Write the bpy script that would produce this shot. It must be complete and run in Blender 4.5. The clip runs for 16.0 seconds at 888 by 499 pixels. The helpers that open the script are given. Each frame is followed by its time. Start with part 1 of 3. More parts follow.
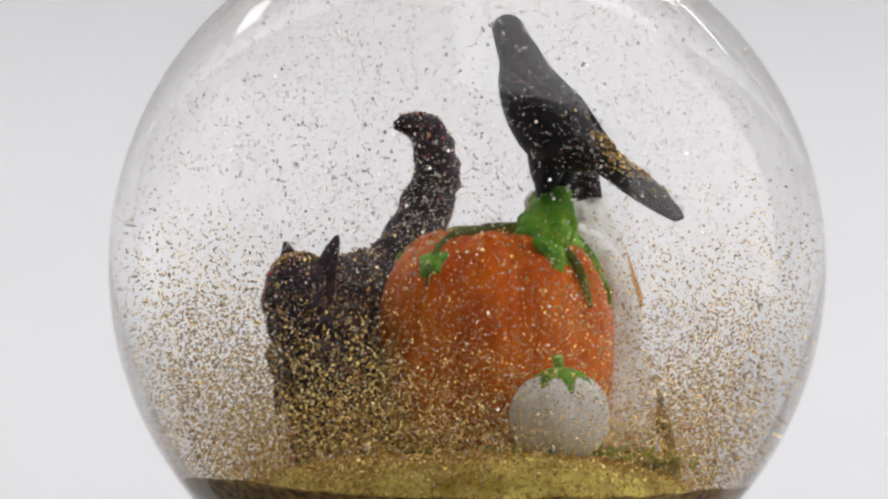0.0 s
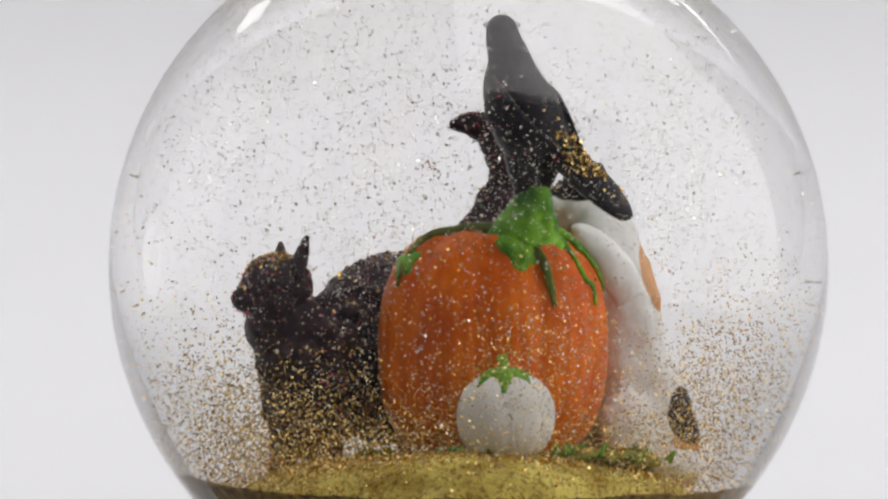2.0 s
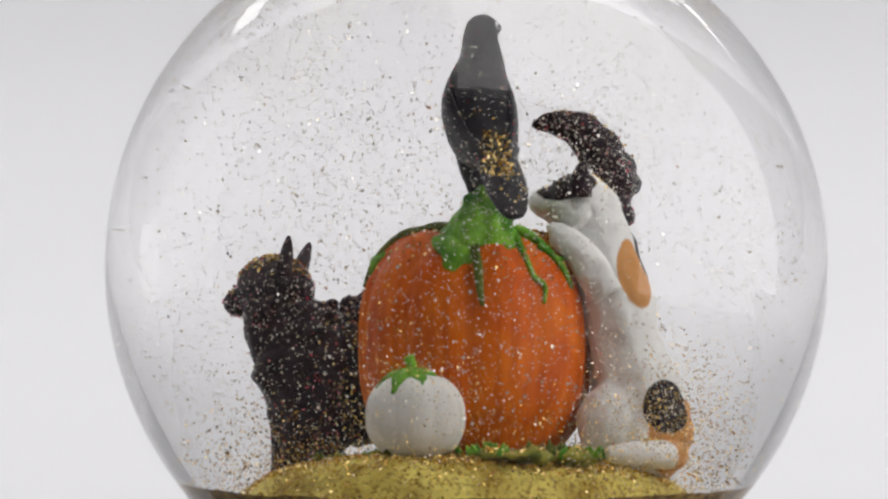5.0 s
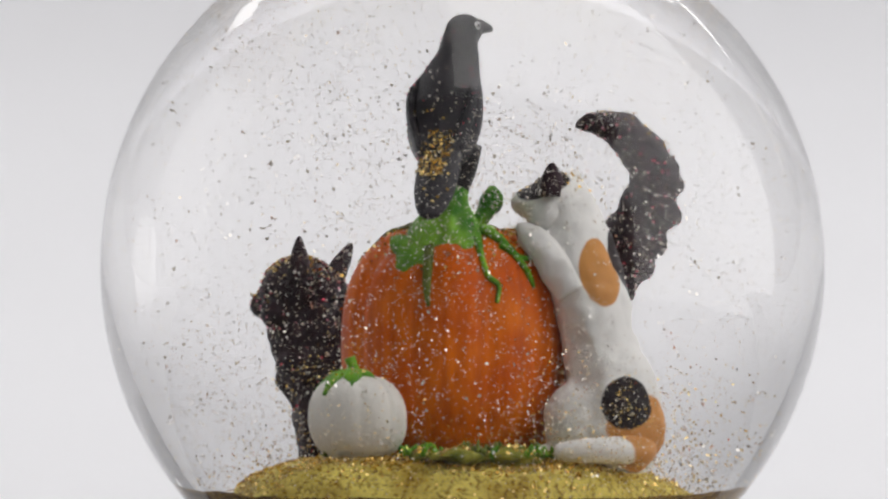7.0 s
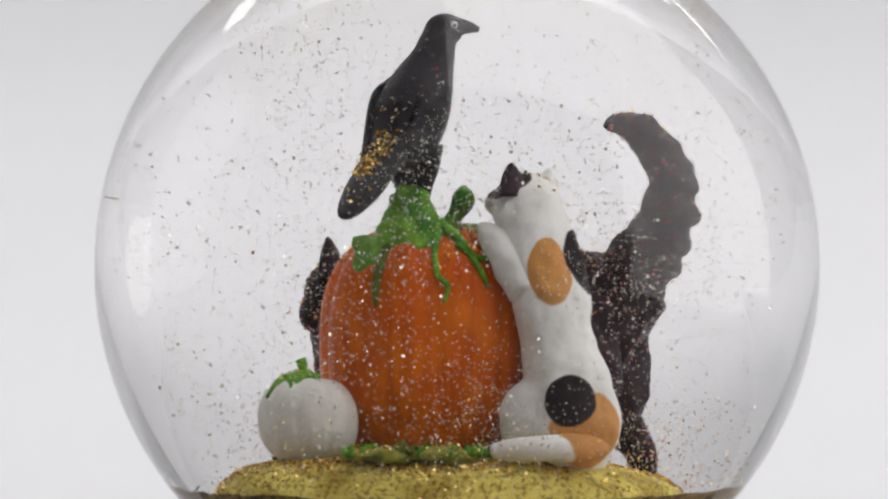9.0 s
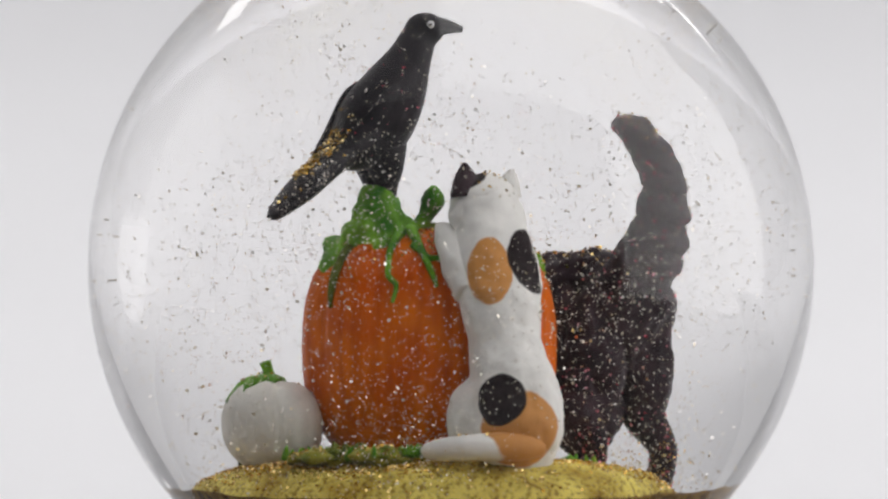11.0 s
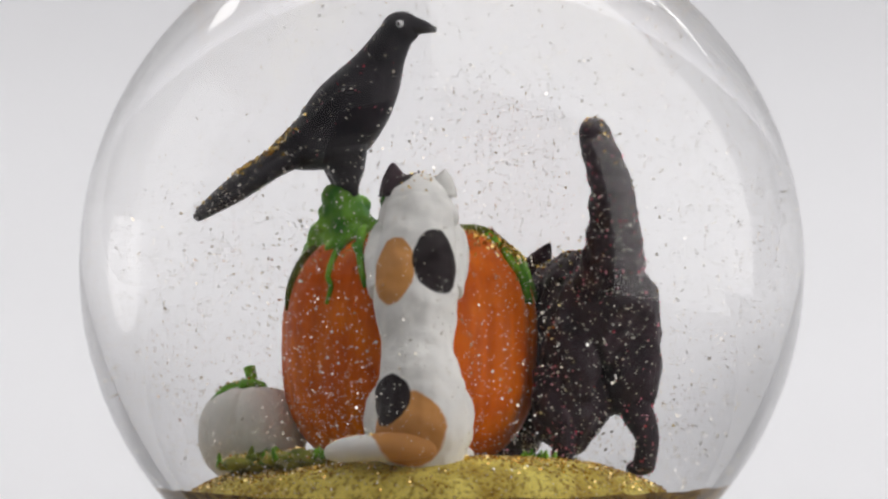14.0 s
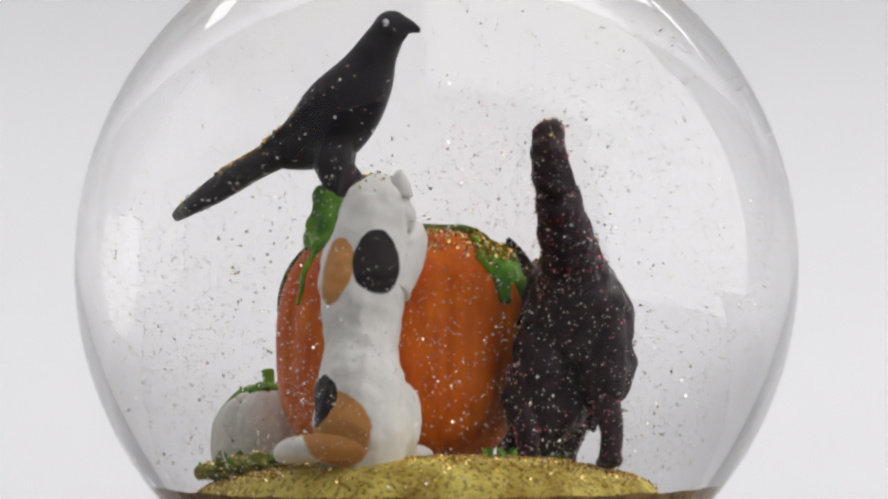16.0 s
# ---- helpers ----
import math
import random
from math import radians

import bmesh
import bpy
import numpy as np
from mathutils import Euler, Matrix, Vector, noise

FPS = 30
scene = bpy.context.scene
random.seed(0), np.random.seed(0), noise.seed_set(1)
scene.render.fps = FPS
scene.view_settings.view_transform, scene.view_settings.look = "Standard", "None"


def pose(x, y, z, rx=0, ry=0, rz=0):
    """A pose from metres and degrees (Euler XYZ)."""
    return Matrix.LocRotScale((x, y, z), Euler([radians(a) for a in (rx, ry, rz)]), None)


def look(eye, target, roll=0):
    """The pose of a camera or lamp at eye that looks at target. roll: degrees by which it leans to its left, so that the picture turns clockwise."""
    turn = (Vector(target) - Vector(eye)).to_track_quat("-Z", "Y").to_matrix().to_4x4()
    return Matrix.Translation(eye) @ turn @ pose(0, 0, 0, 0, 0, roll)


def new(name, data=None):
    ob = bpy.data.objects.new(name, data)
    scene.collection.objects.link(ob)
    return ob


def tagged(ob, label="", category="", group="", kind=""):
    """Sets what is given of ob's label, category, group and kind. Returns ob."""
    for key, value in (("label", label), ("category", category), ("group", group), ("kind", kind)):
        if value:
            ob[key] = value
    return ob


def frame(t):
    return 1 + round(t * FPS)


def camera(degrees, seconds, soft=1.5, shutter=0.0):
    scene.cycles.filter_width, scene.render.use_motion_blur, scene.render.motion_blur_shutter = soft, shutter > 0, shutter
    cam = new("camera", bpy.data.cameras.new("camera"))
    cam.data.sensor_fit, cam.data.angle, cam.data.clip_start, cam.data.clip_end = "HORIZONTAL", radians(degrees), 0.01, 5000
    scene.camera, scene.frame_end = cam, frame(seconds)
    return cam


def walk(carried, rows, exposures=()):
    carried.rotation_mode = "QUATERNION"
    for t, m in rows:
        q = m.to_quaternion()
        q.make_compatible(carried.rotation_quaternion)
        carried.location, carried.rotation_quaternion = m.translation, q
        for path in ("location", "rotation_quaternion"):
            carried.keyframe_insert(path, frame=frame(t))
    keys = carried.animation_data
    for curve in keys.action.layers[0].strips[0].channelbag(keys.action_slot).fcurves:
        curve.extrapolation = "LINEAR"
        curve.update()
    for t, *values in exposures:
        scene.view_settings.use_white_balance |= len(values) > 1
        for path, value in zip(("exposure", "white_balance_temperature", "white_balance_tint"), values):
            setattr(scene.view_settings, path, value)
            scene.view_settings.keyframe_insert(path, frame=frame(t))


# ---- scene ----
from mathutils.bvhtree import BVHTree

# ---- plan: millimetres round the globe's centre, carried on a slow turntable ----
MM = 0.001
GLOBE_R = 50.0
CENTRE_Z = 0.085
TURN = -9.526          # degrees a second
GLOBE_OFF = (2.45, 0.86)
EYE = Vector((-0.00074, -0.31791, CENTRE_Z - 0.00644))

cam = camera(22.18, 16.0, soft=2.6)
VIEW = Matrix.Translation(EYE) @ pose(0, 0, 0, 91.59, 0, 0)
walk(cam, [(0.0, VIEW), (16.0, VIEW)], exposures=[(0.0, 0.0), (16.0, 0.0)])

# ---- light: a white product studio with soft boxes and two added fill lamps ----
world = bpy.data.worlds.new("studio")
scene.world = world
world.use_nodes = True
world.node_tree.nodes["Background"].inputs["Color"].default_value = (0.9, 0.92, 1.0, 1)
world.node_tree.nodes["Background"].inputs["Strength"].default_value = 0.05


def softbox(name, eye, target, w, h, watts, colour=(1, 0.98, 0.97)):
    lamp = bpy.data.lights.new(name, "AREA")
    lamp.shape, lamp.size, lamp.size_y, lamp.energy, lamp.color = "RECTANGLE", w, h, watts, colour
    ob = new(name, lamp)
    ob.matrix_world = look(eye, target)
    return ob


MID = (0, 0, CENTRE_Z)
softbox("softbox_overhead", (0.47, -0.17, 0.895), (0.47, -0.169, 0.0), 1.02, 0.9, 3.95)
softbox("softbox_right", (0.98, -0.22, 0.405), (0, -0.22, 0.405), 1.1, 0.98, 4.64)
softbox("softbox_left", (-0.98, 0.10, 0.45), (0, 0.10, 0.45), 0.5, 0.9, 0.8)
# added fill from behind the camera, to lift the figures' near sides
softbox("softbox_front", (-0.25, -1.45, 0.55), MID, 1.8, 1.2, 1.5)
softbox("softbox_rear_a", (-0.54, 0.54, 0.74), MID, 0.15, 0.09, 0.13)
softbox("softbox_rear_b", (0.46, 0.60, 0.76), MID, 0.13, 0.08, 0.11)
# added unseen lamp that brightens the right of the backdrop
softbox("softbox_backdrop", (0.72, 0.85, 0.85), (0.52, 1.40, 0.22), 0.3, 0.3, 1.1)


# ---- materials ----
def shader(name):
    m = bpy.data.materials.new(name)
    m.use_nodes = True
    nt = m.node_tree
    return m, nt, nt.nodes["Principled BSDF"]


def ramp_noise(nt, scale, lo, hi, c0, c1, detail=4.0, coord="Object"):
    tc = nt.nodes.new("ShaderNodeTexCoord")
    nz = nt.nodes.new("ShaderNodeTexNoise")
    nz.inputs["Scale"].default_value, nz.inputs["Detail"].default_value = scale, detail
    nt.links.new(tc.outputs[coord], nz.inputs["Vector"])
    rp = nt.nodes.new("ShaderNodeValToRGB")
    rp.color_ramp.elements[0].position, rp.color_ramp.elements[1].position = lo, hi
    rp.color_ramp.elements[0].color, rp.color_ramp.elements[1].color = (*c0, 1), (*c1, 1)
    nt.links.new(nz.outputs["Fac"], rp.inputs["Fac"])
    return nz, rp


def bump(nt, bsdf, height, strength, distance):
    b = nt.nodes.new("ShaderNodeBump")
    b.inputs["Strength"].default_value, b.inputs["Distance"].default_value = strength, distance
    nt.links.new(height, b.inputs["Height"])
    nt.links.new(b.outputs["Normal"], bsdf.inputs["Normal"])


def paint(name, c0, c1, rough=0.4, scale=350.0, relief=0.35, grain=1800.0, specular=0.12):
    """Brushed acrylic paint on cast resin: two tones, and a fine uneven relief."""
    m, nt, b = shader(name)
    nz, rp = ramp_noise(nt, scale, 0.35, 0.68, c0, c1)
    nt.links.new(rp.outputs["Color"], b.inputs["Base Color"])
    fine, rr = ramp_noise(nt, grain, 0.3, 0.7, (rough - 0.1,) * 3, (rough + 0.15,) * 3, 2.0)
    nt.links.new(rr.outputs["Color"], b.inputs["Roughness"])
    b.inputs["Specular IOR Level"].default_value = specular
    bump(nt, b, fine.outputs["Fac"], relief, 0.0002)
    return m


def patched(name, base0, base1, spots, rough=0.42):
    """Paint with oval patches: (centre, radii, colour) in the thing's space, in millimetres."""
    m, nt, b = shader(name)
    nz, rp = ramp_noise(nt, 300.0, 0.35, 0.7, base0, base1)
    colour = rp.outputs["Color"]
    tc = nt.nodes.new("ShaderNodeTexCoord")
    wob = nt.nodes.new("ShaderNodeTexNoise")
    wob.inputs["Scale"].default_value = 420.0
    nt.links.new(tc.outputs["Object"], wob.inputs["Vector"])
    for c, r, col in spots:
        sub = nt.nodes.new("ShaderNodeVectorMath")
        sub.operation = "SUBTRACT"
        nt.links.new(tc.outputs["Object"], sub.inputs[0])
        sub.inputs[1].default_value = [v * MM for v in c]
        div = nt.nodes.new("ShaderNodeVectorMath")
        div.operation = "DIVIDE"
        nt.links.new(sub.outputs[0], div.inputs[0])
        div.inputs[1].default_value = [v * MM for v in r]
        ln = nt.nodes.new("ShaderNodeVectorMath")
        ln.operation = "LENGTH"
        nt.links.new(div.outputs[0], ln.inputs[0])
        add = nt.nodes.new("ShaderNodeMath")
        add.operation = "MULTIPLY_ADD"
        nt.links.new(wob.outputs["Fac"], add.inputs[0])
        add.inputs[1].default_value = 0.22
        nt.links.new(ln.outputs["Value"], add.inputs[2])
        mr = nt.nodes.new("ShaderNodeMapRange")
        mr.inputs["From Min"].default_value, mr.inputs["From Max"].default_value = 1.15, 1.08
        nt.links.new(add.outputs[0], mr.inputs["Value"])
        mix = nt.nodes.new("ShaderNodeMix")
        mix.data_type = "RGBA"
        nt.links.new(mr.outputs["Result"], mix.inputs["Factor"])
        nt.links.new(colour, mix.inputs["A"])
        mix.inputs["B"].default_value = (*col, 1)
        colour = mix.outputs["Result"]
    nt.links.new(colour, b.inputs["Base Color"])
    fine, rr = ramp_noise(nt, 1500.0, 0.3, 0.7, (rough - 0.1,) * 3, (rough + 0.15,) * 3, 2.0)
    nt.links.new(rr.outputs["Color"], b.inputs["Roughness"])
    b.inputs["Specular IOR Level"].default_value = 0.12
    bump(nt, b, fine.outputs["Fac"], 0.35, 0.0002)
    return m


def clear(name, ior, tint=(1, 1, 1)):
    m = bpy.data.materials.new(name)
    m.use_nodes = True
    nt = m.node_tree
    nt.nodes.remove(nt.nodes["Principled BSDF"])
    g = nt.nodes.new("ShaderNodeBsdfGlass")
    g.inputs["Roughness"].default_value, g.inputs["IOR"].default_value = 0.0, ior
    g.inputs["Color"].default_value = (*tint, 1)
    nt.links.new(g.outputs["BSDF"], nt.nodes["Material Output"].inputs["Surface"])
    return m


def metal_flake(name, c0, c1, rough=0.42):
    m, nt, b = shader(name)
    geo = nt.nodes.new("ShaderNodeNewGeometry")
    rp = nt.nodes.new("ShaderNodeValToRGB")
    rp.color_ramp.elements[0].color, rp.color_ramp.elements[1].color = (*c0, 1), (*c1, 1)
    nt.links.new(geo.outputs["Random Per Island"], rp.inputs["Fac"])
    nt.links.new(rp.outputs["Color"], b.inputs["Base Color"])
    b.inputs["Metallic"].default_value, b.inputs["Roughness"].default_value = 1.0, rough
    return m


GLASS = clear("globe_glass", 1.5, (1.0, 1.0, 1.0))
WATER = clear("globe_water", 1.333 / 1.5, (1.0, 0.998, 0.996))
GOLD = metal_flake("gold_glitter", (0.56, 0.32, 0.035), (1.0, 0.80, 0.36), 0.27)
PALE_GOLD = metal_flake("pale_gold_glitter", (0.72, 0.64, 0.50), (1.0, 0.97, 0.92), 0.3)
RED_GLITTER = metal_flake("red_glitter", (0.75, 0.05, 0.10), (0.9, 0.45, 0.55), 0.3)
BLACK = paint("black_paint", (0.015, 0.008, 0.011), (0.044, 0.025, 0.032), 0.42, 500)
CROW_BLACK = paint("crow_black_paint", (0.012, 0.011, 0.013), (0.030, 0.026, 0.030), 0.36, 420)
GREEN = paint("leaf_green_paint", (0.035, 0.17, 0.008), (0.24, 0.50, 0.04), 0.4, 330, 0.5, 900)
MOSS = paint("gold_moss_paint", (0.10, 0.13, 0.015), (0.36, 0.34, 0.05), 0.45, 700, 0.8, 1500)
OLIVE = paint("tendril_green_paint", (0.07, 0.09, 0.012), (0.16, 0.20, 0.03), 0.45, 500)
WHITE = paint("white_pumpkin_paint", (0.71, 0.69, 0.64), (0.81, 0.79, 0.74), 0.45, 260)
EYE_WHITE = paint("eye_white_paint", (0.7, 0.7, 0.7), (0.8, 0.8, 0.8), 0.3)


def pumpkin_paint():
    m, nt, b = shader("orange_pumpkin_paint")
    nz, rp = ramp_noise(nt, 160.0, 0.3, 0.72, (0.60, 0.084, 0.001), (0.85, 0.198, 0.002), 6.0)
    tc = nt.nodes.new("ShaderNodeTexCoord")
    mp = nt.nodes.new("ShaderNodeMapping")
    mp.inputs["Scale"].default_value = (900, 900, 70)
    nt.links.new(tc.outputs["Object"], mp.inputs["Vector"])
    st = nt.nodes.new("ShaderNodeTexNoise")
    st.inputs["Scale"].default_value, st.inputs["Detail"].default_value = 1.0, 3.0
    nt.links.new(mp.outputs["Vector"], st.inputs["Vector"])
    sr = nt.nodes.new("ShaderNodeValToRGB")
    sr.color_ramp.elements[0].position, sr.color_ramp.elements[1].position = 0.3, 0.62
    sr.color_ramp.elements[0].color, sr.color_ramp.elements[1].color = (0.68, 0.55, 0.35, 1), (1, 1, 1, 1)
    nt.links.new(st.outputs["Fac"], sr.inputs["Fac"])
    mix = nt.nodes.new("ShaderNodeMix")
    mix.data_type, mix.blend_type = "RGBA", "MULTIPLY"
    mix.inputs["Factor"].default_value = 0.75
    nt.links.new(rp.outputs["Color"], mix.inputs["A"])
    nt.links.new(sr.outputs["Color"], mix.inputs["B"])
    nt.links.new(mix.outputs["Result"], b.inputs["Base Color"])
    b.inputs["Roughness"].default_value, b.inputs["Specular IOR Level"].default_value = 0.42, 0.12
    bump(nt, b, st.outputs["Fac"], 0.35, 0.0003)
    return m


ORANGE = pumpkin_paint()


def mound_paint():
    m, nt, b = shader("mound_paint")
    nz, rp = ramp_noise(nt, 170.0, 0.30, 0.58, (0.40, 0.25, 0.02), (0.86, 0.73, 0.17), 7.0)
    fine, fr = ramp_noise(nt, 1500.0, 0.34, 0.50, (0.34, 0.22, 0.08), (1, 1, 1), 3.0)
    mix = nt.nodes.new("ShaderNodeMix")
    mix.data_type, mix.blend_type = "RGBA", "MULTIPLY"
    mix.inputs["Factor"].default_value = 0.8
    nt.links.new(rp.outputs["Color"], mix.inputs["A"])
    nt.links.new(fr.outputs["Color"], mix.inputs["B"])
    nt.links.new(mix.outputs["Result"], b.inputs["Base Color"])
    b.inputs["Roughness"].default_value, b.inputs["Specular IOR Level"].default_value = 0.5, 0.12
    bump(nt, b, fine.outputs["Fac"], 0.6, 0.0005)
    return m


MOUND = mound_paint()
FLOOR_BED = paint("settled_glitter_bed", (0.11, 0.052, 0.010), (0.42, 0.25, 0.045), 0.4, 900, 0.8, 2200)
BASE_WOOD = paint("base_brown_paint", (0.035, 0.016, 0.008), (0.07, 0.03, 0.014), 0.35, 120)


def glowing_sheet():
    """White backdrop sheet given a glow of its own, weaker where it climbs."""
    m, nt, b = shader("glowing_white_backdrop")
    nz, rp = ramp_noise(nt, 2.5, 0.3, 0.7, (0.77, 0.77, 0.79), (0.80, 0.80, 0.82))
    nt.links.new(rp.outputs["Color"], b.inputs["Base Color"])
    b.inputs["Roughness"].default_value = 0.8
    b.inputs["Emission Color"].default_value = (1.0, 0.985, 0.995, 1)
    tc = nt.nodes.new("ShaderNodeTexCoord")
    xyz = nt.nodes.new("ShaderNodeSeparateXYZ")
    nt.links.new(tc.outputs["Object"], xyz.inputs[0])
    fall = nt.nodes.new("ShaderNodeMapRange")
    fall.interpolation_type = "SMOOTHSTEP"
    # emission stands in for studio light: strongest low down, fading with height
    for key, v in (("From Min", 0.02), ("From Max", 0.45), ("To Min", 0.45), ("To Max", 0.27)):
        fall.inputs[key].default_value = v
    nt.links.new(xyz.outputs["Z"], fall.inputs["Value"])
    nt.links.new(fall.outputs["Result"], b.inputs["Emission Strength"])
    return m


SWEEP = glowing_sheet()
DARK_WALL = paint("studio_dark_wall_paint", (0.16, 0.16, 0.165), (0.19, 0.19, 0.195), 0.8, 2.0, 0.1, 200, 0.2)
TABLE_GREY = paint("grey_table_laminate", (0.26, 0.26, 0.265), (0.30, 0.30, 0.305), 0.6, 6.0, 0.05, 300, 0.3)
WALLS = paint("studio_wall_paint", (0.70, 0.70, 0.71), (0.76, 0.76, 0.77), 0.8, 2.0, 0.1, 200, 0.2)


# ---- mesh helpers (millimetres in, metres out) ----
LUMPS = bpy.data.textures.new("cast_lumps", "CLOUDS")
LUMPS.noise_scale, LUMPS.noise_depth = 0.0028, 1
MOVERS = []


def thing(name, base, label, category, group="", kind=""):
    ob = tagged(new(name), label, category, group, kind)
    ob.empty_display_size = 0.01
    ob["base"] = base
    MOVERS.append((ob, Vector(base)))
    return ob


def part(name, bm, material, parent, label="", remesh=0.0, smooth=True, rounds=7, lump=0.0):
    """Links a bmesh, given in the globe's millimetres, as one mesh under its thing."""
    top = parent
    while top.parent:
        top = top.parent
    off = Vector(top["base"])
    for v in bm.verts:
        v.co = (v.co - off) * MM
    bmesh.ops.recalc_face_normals(bm, faces=bm.faces)
    me = bpy.data.meshes.new(name)
    bm.to_mesh(me)
    bm.free()
    if smooth:
        me.shade_smooth()
    me.materials.append(material)
    ob = new(name, me)
    ob.parent = parent
    if label:
        ob["label"] = label
    if remesh:
        md = ob.modifiers.new("fuse", "REMESH")
        md.mode, md.voxel_size, md.use_smooth_shade = "VOXEL", remesh * MM, True
        sm = ob.modifiers.new("soften", "SMOOTH")
        sm.factor, sm.iterations = 0.5, rounds
    if lump:
        dm = ob.modifiers.new("lumps", "DISPLACE")
        dm.texture, dm.strength, dm.mid_level = LUMPS, lump * MM, 0.5
    return ob


def spline(pts, n):
    """Catmull-Rom through rows of numbers."""
    a = np.array(pts, float)
    a = np.vstack([2 * a[0] - a[1], a, 2 * a[-1] - a[-2]])
    out = []
    k = len(a) - 3
    for i in range(n + 1):
        s = min(i / n * k, k - 1e-9)
        j = int(s)
        u = s - j
        p0, p1, p2, p3 = a[j:j + 4]
        out.append(0.5 * (2 * p1 + (p2 - p0) * u + (2 * p0 - 5 * p1 + 4 * p2 - p3) * u * u + (3 * p1 - p0 - 3 * p2 + p3) * u ** 3))
    return np.array(out)


def tube(bm, rows, side=(1, 0, 0), n=24, seg=16, scallop=0.0, waves=6):
    """Sweeps an oval along rows (x, y, z, half width along side, half thickness)."""
    rows = [r if len(r) == 5 else (*r, r[3]) for r in rows]
    s = spline(rows, n)
    rings = []
    side = Vector(side).normalized()
    for i, r in enumerate(s):
        a, b = s[max(i - 1, 0)][:3], s[min(i + 1, n)][:3]
        t = Vector(b - a).normalized()
        w = (side - t * side.dot(t)).normalized()
        h = t.cross(w)
        k = 1 + scallop * abs(math.sin(math.pi * waves * i / n))
        ring = []
        for q in range(seg):
            g = 2 * math.pi * q / seg
            ring.append(bm.verts.new(Vector(r[:3]) + w * math.cos(g) * max(r[3], 0.05) * k + h * math.sin(g) * max(r[4], 0.05) * k))
        rings.append(ring)
    for u, v in zip(rings, rings[1:]):
        for q in range(seg):
            bm.faces.new((u[q], u[(q + 1) % seg], v[(q + 1) % seg], v[q]))
    bm.faces.new(rings[0][::-1])
    bm.faces.new(rings[-1])
    return bm


def ball(bm, c, r, rz=0.0, seg=20, tilt=0.0):
    m = Matrix.Translation(c) @ pose(0, 0, 0, tilt, 0, rz) @ Matrix.Diagonal((*r, 1))
    bmesh.ops.create_uvsphere(bm, u_segments=seg, v_segments=seg * 2 // 3, radius=1, matrix=m)
    return bm


def ear_mesh(base, tip, side, width, thick):
    bm = bmesh.new()
    b, t = Vector(base), Vector(tip)
    m = b.lerp(t, 0.55)
    tube(bm, [(*b, width, thick), (*m, width * 0.66, thick * 0.8), (*b.lerp(t, 0.9), width * 0.25, thick * 0.4), (*t, 0.15, 0.15)], side, 10, 12)
    return bm


def lathe(bm, profile, seg=96, centre=(0, 0)):
    rings = []
    for r, z in profile:
        if r < 1e-6:
            rings.append([bm.verts.new((centre[0], centre[1], z))])
        else:
            rings.append([bm.verts.new((centre[0] + r * math.cos(2 * math.pi * q / seg), centre[1] + r * math.sin(2 * math.pi * q / seg), z)) for q in range(seg)])
    for u, v in zip(rings, rings[1:]):
        for q in range(seg):
            p = (q + 1) % seg
            if len(u) == 1:
                bm.faces.new((u[0], v[q], v[p]))
            elif len(v) == 1:
                bm.faces.new((u[q], u[p], v[0]))
            else:
                bm.faces.new((u[q], u[p], v[p], v[q]))
    return bm


def gourd(bm, c, a, b, turn, z0, z1, lobes, depth, seg=120, levels=30, power=2.35, crown=0.10):
    """A ribbed pumpkin body: half widths a, b, turned by degrees, from z0 to z1, dimpled on top."""
    ct, sn = math.cos(radians(turn)), math.sin(radians(turn))
    prof = []
    for i in range(levels + 1):
        f = math.pi * (i / levels - 0.5)
        cf, sf = math.cos(f), math.sin(f)
        r = abs(cf) ** (2 / power)
        z = math.copysign(abs(sf) ** (2 / power), sf)
        prof.append((r, z))
    rings = []
    for i, (r, z) in enumerate(prof):
        ring = []
        for q in range(seg):
            g = 2 * math.pi * q / seg
            rib = abs(math.sin(lobes * g / 2 + 0.35 * math.sin(2 * g)))
            k = 1 - depth * (1 - rib ** 0.55)
            x, y = a * r * k * math.cos(g), b * r * k * math.sin(g)
            dip = crown * max(0.0, 1 - (r / 0.55) ** 2) if z > 0 else 0.0
            zz = 0.5 * (z0 + z1) + 0.5 * (z1 - z0) * (z - dip - 0.03 * (1 - rib) * (r > 0.02))
            ring.append(bm.verts.new((c[0] + x * ct - y * sn, c[1] + x * sn + y * ct, zz)))
        rings.append(ring)
    for u, v in zip(rings, rings[1:]):
        for q in range(seg):
            bm.faces.new((u[q], u[(q + 1) % seg], v[(q + 1) % seg], v[q]))
    bmesh.ops.remove_doubles(bm, verts=bm.verts, dist=0.01)
    return bm


def flake_verts(rng, p, size):
    """One hexagonal flake, tilted at random, at p."""
    q = Euler((rng.uniform(0, 6.28), rng.uniform(0, 6.28), rng.uniform(0, 6.28))).to_matrix()
    s = size * rng.uniform(0.7, 1.25)
    return [Vector(p) + q @ Vector((s * math.cos(g), s * math.sin(g), 0)) for g in (0, 1.05, 2.09, 3.14, 4.19, 5.24)]


def flakes_mesh(name, places, rng, size, off=(0, 0, 0), material=None):
    verts, faces = [], []
    for p in places:
        k = len(verts)
        verts += [(v - Vector(off)) * MM for v in flake_verts(rng, p, size)]
        faces.append(tuple(range(k, k + 6)))
    me = bpy.data.meshes.new(name)
    me.from_pydata([tuple(v) for v in verts], [], faces)
    me.materials.append(material or GOLD)
    return me


